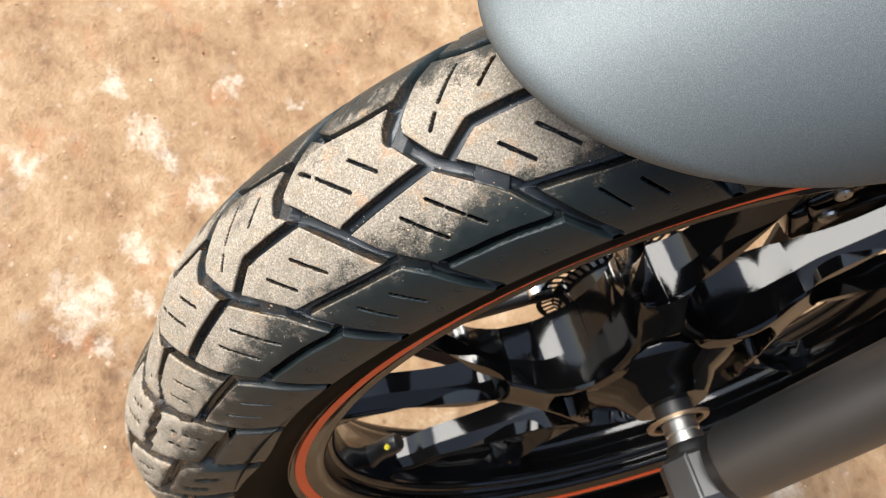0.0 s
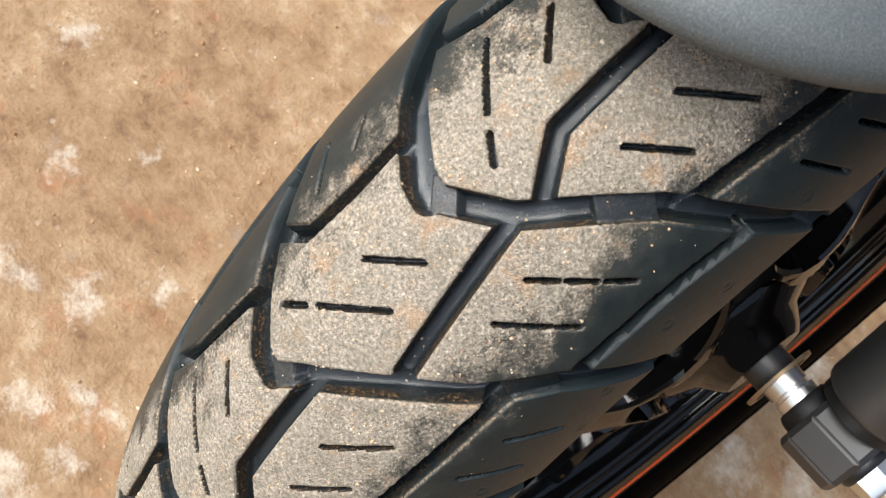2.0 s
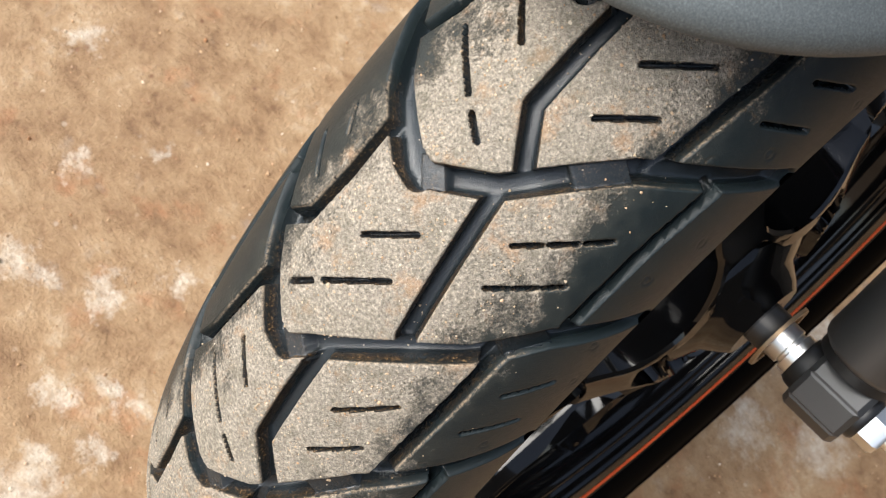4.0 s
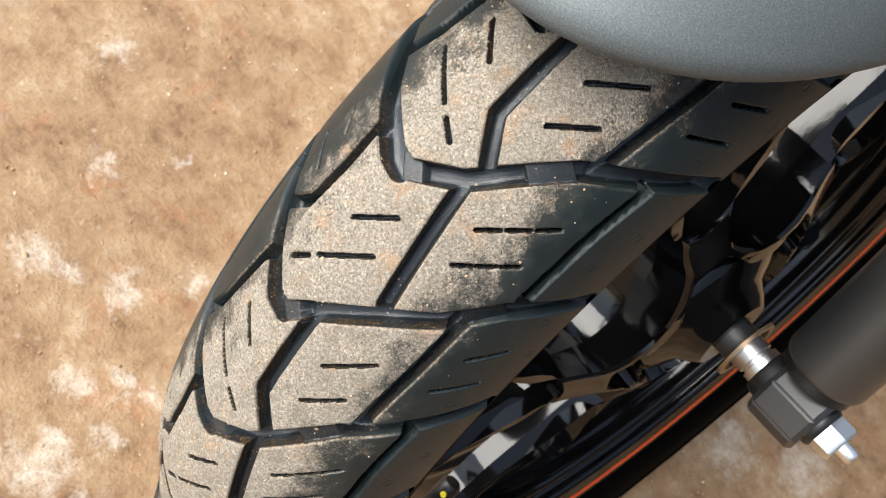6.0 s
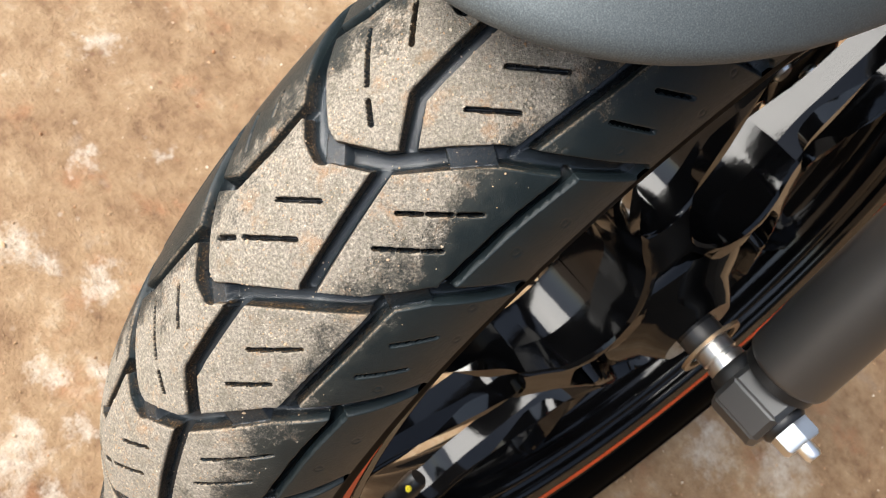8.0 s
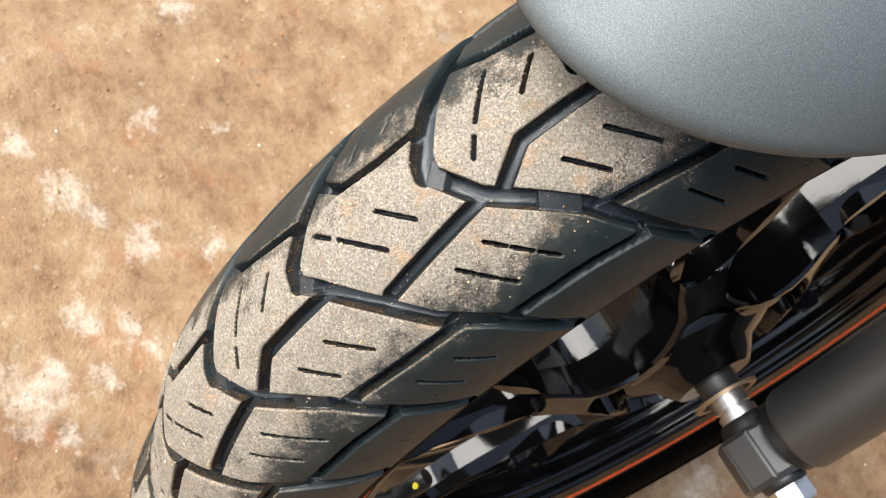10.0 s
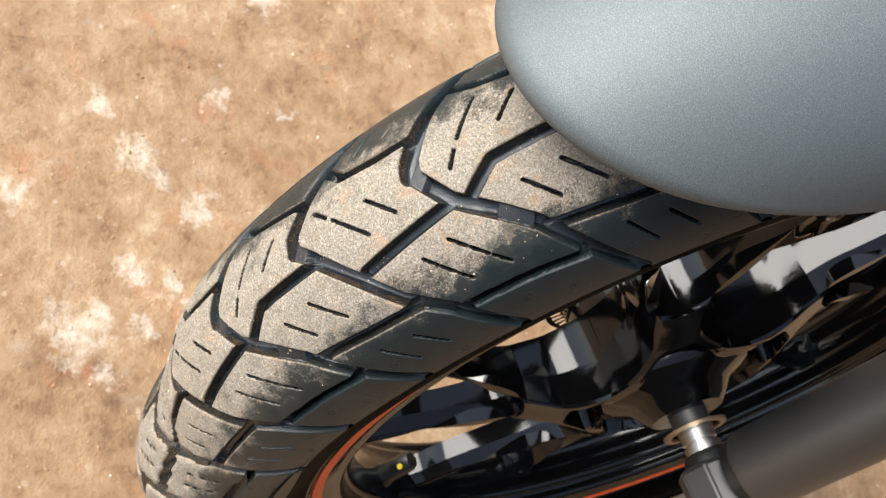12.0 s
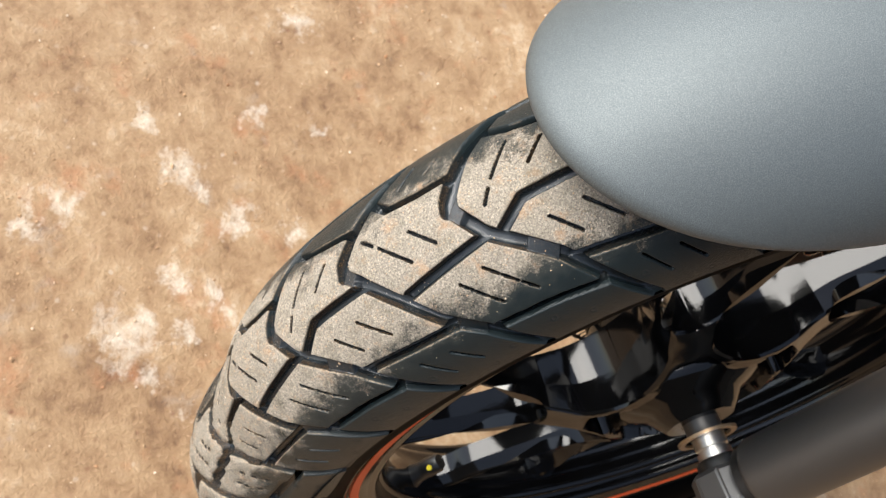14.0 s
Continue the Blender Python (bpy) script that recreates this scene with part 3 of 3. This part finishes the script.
FORK = -103.0
fd = polar(0, 1, FORK)
fx = 0.096
fr = part("fork_leg", rod(Vector((fx, 0, 0)) + fd * 0.0235, Vector((fx, 0, 0)) + fd * 0.5, [(0, 0.01), (0, 0.0215), (0.004, 0.0238), (0.009, 0.0245), (1, 0.025), (1, 0.01)], 72), SATIN, bike, "satin black fork leg tube")
clamp = lathe([(0.0815, 0.002), (0.0815, 0.0205), (0.0845, 0.0232), (0.1110, 0.0232), (0.1140, 0.0205), (0.1140, 0.002)], 8)
bmesh.ops.bevel(clamp, geom=[e for e in clamp.edges if abs(e.verts[0].co.x - e.verts[1].co.x) > 0.02], offset=0.0015, segments=2, affect="EDGES")
bmesh.ops.rotate(clamp, matrix=Matrix.Rotation(radians(FORK + 22.5), 3, "X"), verts=clamp.verts)
part("axle_clamp", clamp, SATIN, fr, smooth=25)
# black ring put in as the shade of the gap below the tube
part("gap_shade_ring", rod(Vector((fx, 0, 0)) + fd * 0.018, Vector((fx, 0, 0)) + fd * 0.027, [(0, 0.01), (0, 0.0215), (1, 0.0215), (1, 0.01)], 48), BLACK, fr, "black ring standing in for the shaded gap between tube and clamp")
part("collar", rod((0.074, 0, 0), (0.083, 0, 0), [(0, 0.002), (0, 0.0135), (0.3, 0.015), (1, 0.016), (1, 0.002)], 40), BLACK, fr, "black rubber collar")

# ---------------------------------------------------------------- unseen walls added behind and beside the motorcycle to block sky light
BLOCKER = material("dark_blocker", (0.20, 0.17, 0.14), 0.9)
pc = coords(BLOCKER)
wire(BLOCKER, ramp(BLOCKER, noise_tex(BLOCKER, pc, 6.0, 7, 0.65), [(0.35, (0.020, 0.0185, 0.017)), (0.65, (0.055, 0.05, 0.044))]), shader(BLOCKER).inputs["Base Color"])
for name, size, at in (("blocker_back", (9.2, 0.2, 1.9), (0, 2.6, 0.95)),
                       ("blocker_right", (0.2, 7.0, 1.9), (2.1, -1, 0.95))):
    tagged(part(name, box(size, at, 0.01), BLOCKER), "plain dark unseen wall added to block sky light and darken reflections", "wall", kind="structure")

# ---------------------------------------------------------------- front fender
def fender(below):
    """The shell as an outer and an inner skin; its edge is rolled under all round."""
    bm = bmesh.new()
    n, count = 64, 64

    def place(k, v, inner):
        turn = math.sin(k * math.pi / 2)
        tip = 42.6 + 28.2 * (1 - math.cos(k * math.pi / 2)) - 0.2 * turn
        th = tip + (165 - tip) * v ** 1.8
        lift = 0.0255 - 0.0044 * k * k - 0.0072 * k
        lift += 0.007 * (1 - math.exp(-(th - tip) / 10.0)) * (1 - k * k)
        away = min((th - tip) * 0.0056, (1 - abs(turn)) * 0.0736)      # way from the nearest edge
        roll = 0.0042 * math.sqrt(max(0.0, 1 - max(0.0, 1 - away / 0.0075) ** 2))
        rc = RC + lift + (roll if not inner else 0.3 * roll - 0.0004)
        ph = (0.0736 * turn - MID) / RC
        return polar(MID + rc * math.sin(ph), R - RC + rc * math.cos(ph), -th)

    rows = [[bm.verts.new(place(2 * j / n - 1, i / count, below)) for j in range(n + 1)] for i in range(count + 1)]
    for a, b in zip(rows, rows[1:]):
        for j in range(n):
            bm.faces.new((a[j], a[j + 1], b[j + 1], b[j]))
    if not below:
        rim_line = [row[0] for row in reversed(rows[1:])] + rows[0] + [row[-1] for row in rows[1:]]
        at = [(-1, i / count) for i in range(count, 0, -1)] + [(2 * j / n - 1, 0.0) for j in range(n + 1)] + [(1, i / count) for i in range(1, count + 1)]
        lower = [bm.verts.new(place(k, v, True)) for k, v in at]
        for j in range(len(rim_line) - 1):
            bm.faces.new((rim_line[j], rim_line[j + 1], lower[j + 1], lower[j]))
    bmesh.ops.recalc_face_normals(bm, faces=bm.faces)
    return bm


mud = part("front_fender", fender(False), FENDER, bike, "satin grey metallic painted front fender", smooth=60)
part("underside", fender(True), BLACK, mud, "black underside of the fender")


# ---------------------------------------------------------------- loose sand and pebbles
def grains(spots, sizes, seed):
    """Many small uneven stones as one mesh."""
    rng = np.random.default_rng(seed)
    base = bmesh.new()
    bmesh.ops.create_icosphere(base, subdivisions=1, radius=1)
    ball = np.array([v.co[:] for v in base.verts])
    tris = np.array([[v.index for v in f.verts] for f in base.faces])
    base.free()
    pts, faces = [], []
    for i, (spot, size) in enumerate(zip(spots, sizes)):
        shape = ball * (1 + rng.normal(0, 0.18, (len(ball), 1))) * rng.uniform(0.6, 1.2, (1, 3))
        pts.append(shape * size + spot)
        faces.append(tris + i * len(ball))
    return np.concatenate(pts), np.concatenate(faces)


def grit(name, colours):
    m = material(name, colours[0], 0.8)
    pick_one = node(m, "NewGeometry").outputs["Random Per Island"]
    wire(m, ramp(m, pick_one, [(k / (len(colours) - 1), c) for k, c in enumerate(colours)]), shader(m).inputs["Base Color"])
    return m


def loose(name, spots, sizes, mat, label, category, seed):
    p, f = grains(spots, sizes, seed)
    me = bpy.data.meshes.new(name)
    me.from_pydata(p.tolist(), [], f.tolist())
    me.materials.append(mat)
    return tagged(new(name, me), label, category, kind="stuff")


rng = np.random.default_rng(4)
count = 6000
spots = np.stack([rng.uniform(-0.75, 0.5, count), rng.uniform(-0.6, 1.0, count), np.zeros(count)], -1)
sizes = 0.0005 + 0.0012 * rng.random(count) ** 3
sizes[:60] = rng.uniform(0.0016, 0.0028, 60)
spots[:, 2] = sizes * 0.3
loose("pebbles", spots, sizes, grit("pebble_grit", [(0.2, 0.10, 0.045), (0.36, 0.22, 0.11), (0.28, 0.17, 0.09), (0.34, 0.2, 0.1), (0.42, 0.28, 0.16), (0.3, 0.14, 0.06), (0.62, 0.52, 0.40), (0.38, 0.21, 0.1)]), "small pale and brown pebbles scattered on the ground", "pebbles", 5)

count = 13000
u, a = rng.uniform(10, 330, count), rng.normal(14, 19, count)
clump = np.array([noise.noise(Vector((0.09 * p, 0.09 * q, 3.0))) + 0.5 * noise.noise(Vector((0.3 * p, 0.3 * q, 8.0))) for p, q in zip(u, a)])
depth = tread_depth(even(u), a)[0]
keep = (np.abs(worn(u, a) - 14) < 22 + 26 * rng.random(count) ** 2) & (((depth < 0.2) & (rng.random(count) < 0.32 + 1.1 * clump)) | ((depth > 0.2) & (rng.random(count) < 0.07)))
u, a, depth = u[keep], a[keep], depth[keep]
sizes = 0.00012 + 0.00030 * rng.random(len(u)) ** 2.5
sizes[:16] = rng.uniform(0.0004, 0.0007, 16)
spots = tread_points(u, a, depth)
spots = np.array([(WHEEL @ Vector(p))[:] for p in spots])
loose("sand_grains", spots, sizes, grit("sand_grit", [(0.40, 0.28, 0.17), (0.52, 0.42, 0.30), (0.36, 0.20, 0.10), (0.45, 0.34, 0.22), (0.30, 0.24, 0.17), (0.34, 0.22, 0.12), (0.44, 0.36, 0.26), (0.60, 0.52, 0.40)]), "tan sand grains clinging to the tyre tread", "sand", 6)
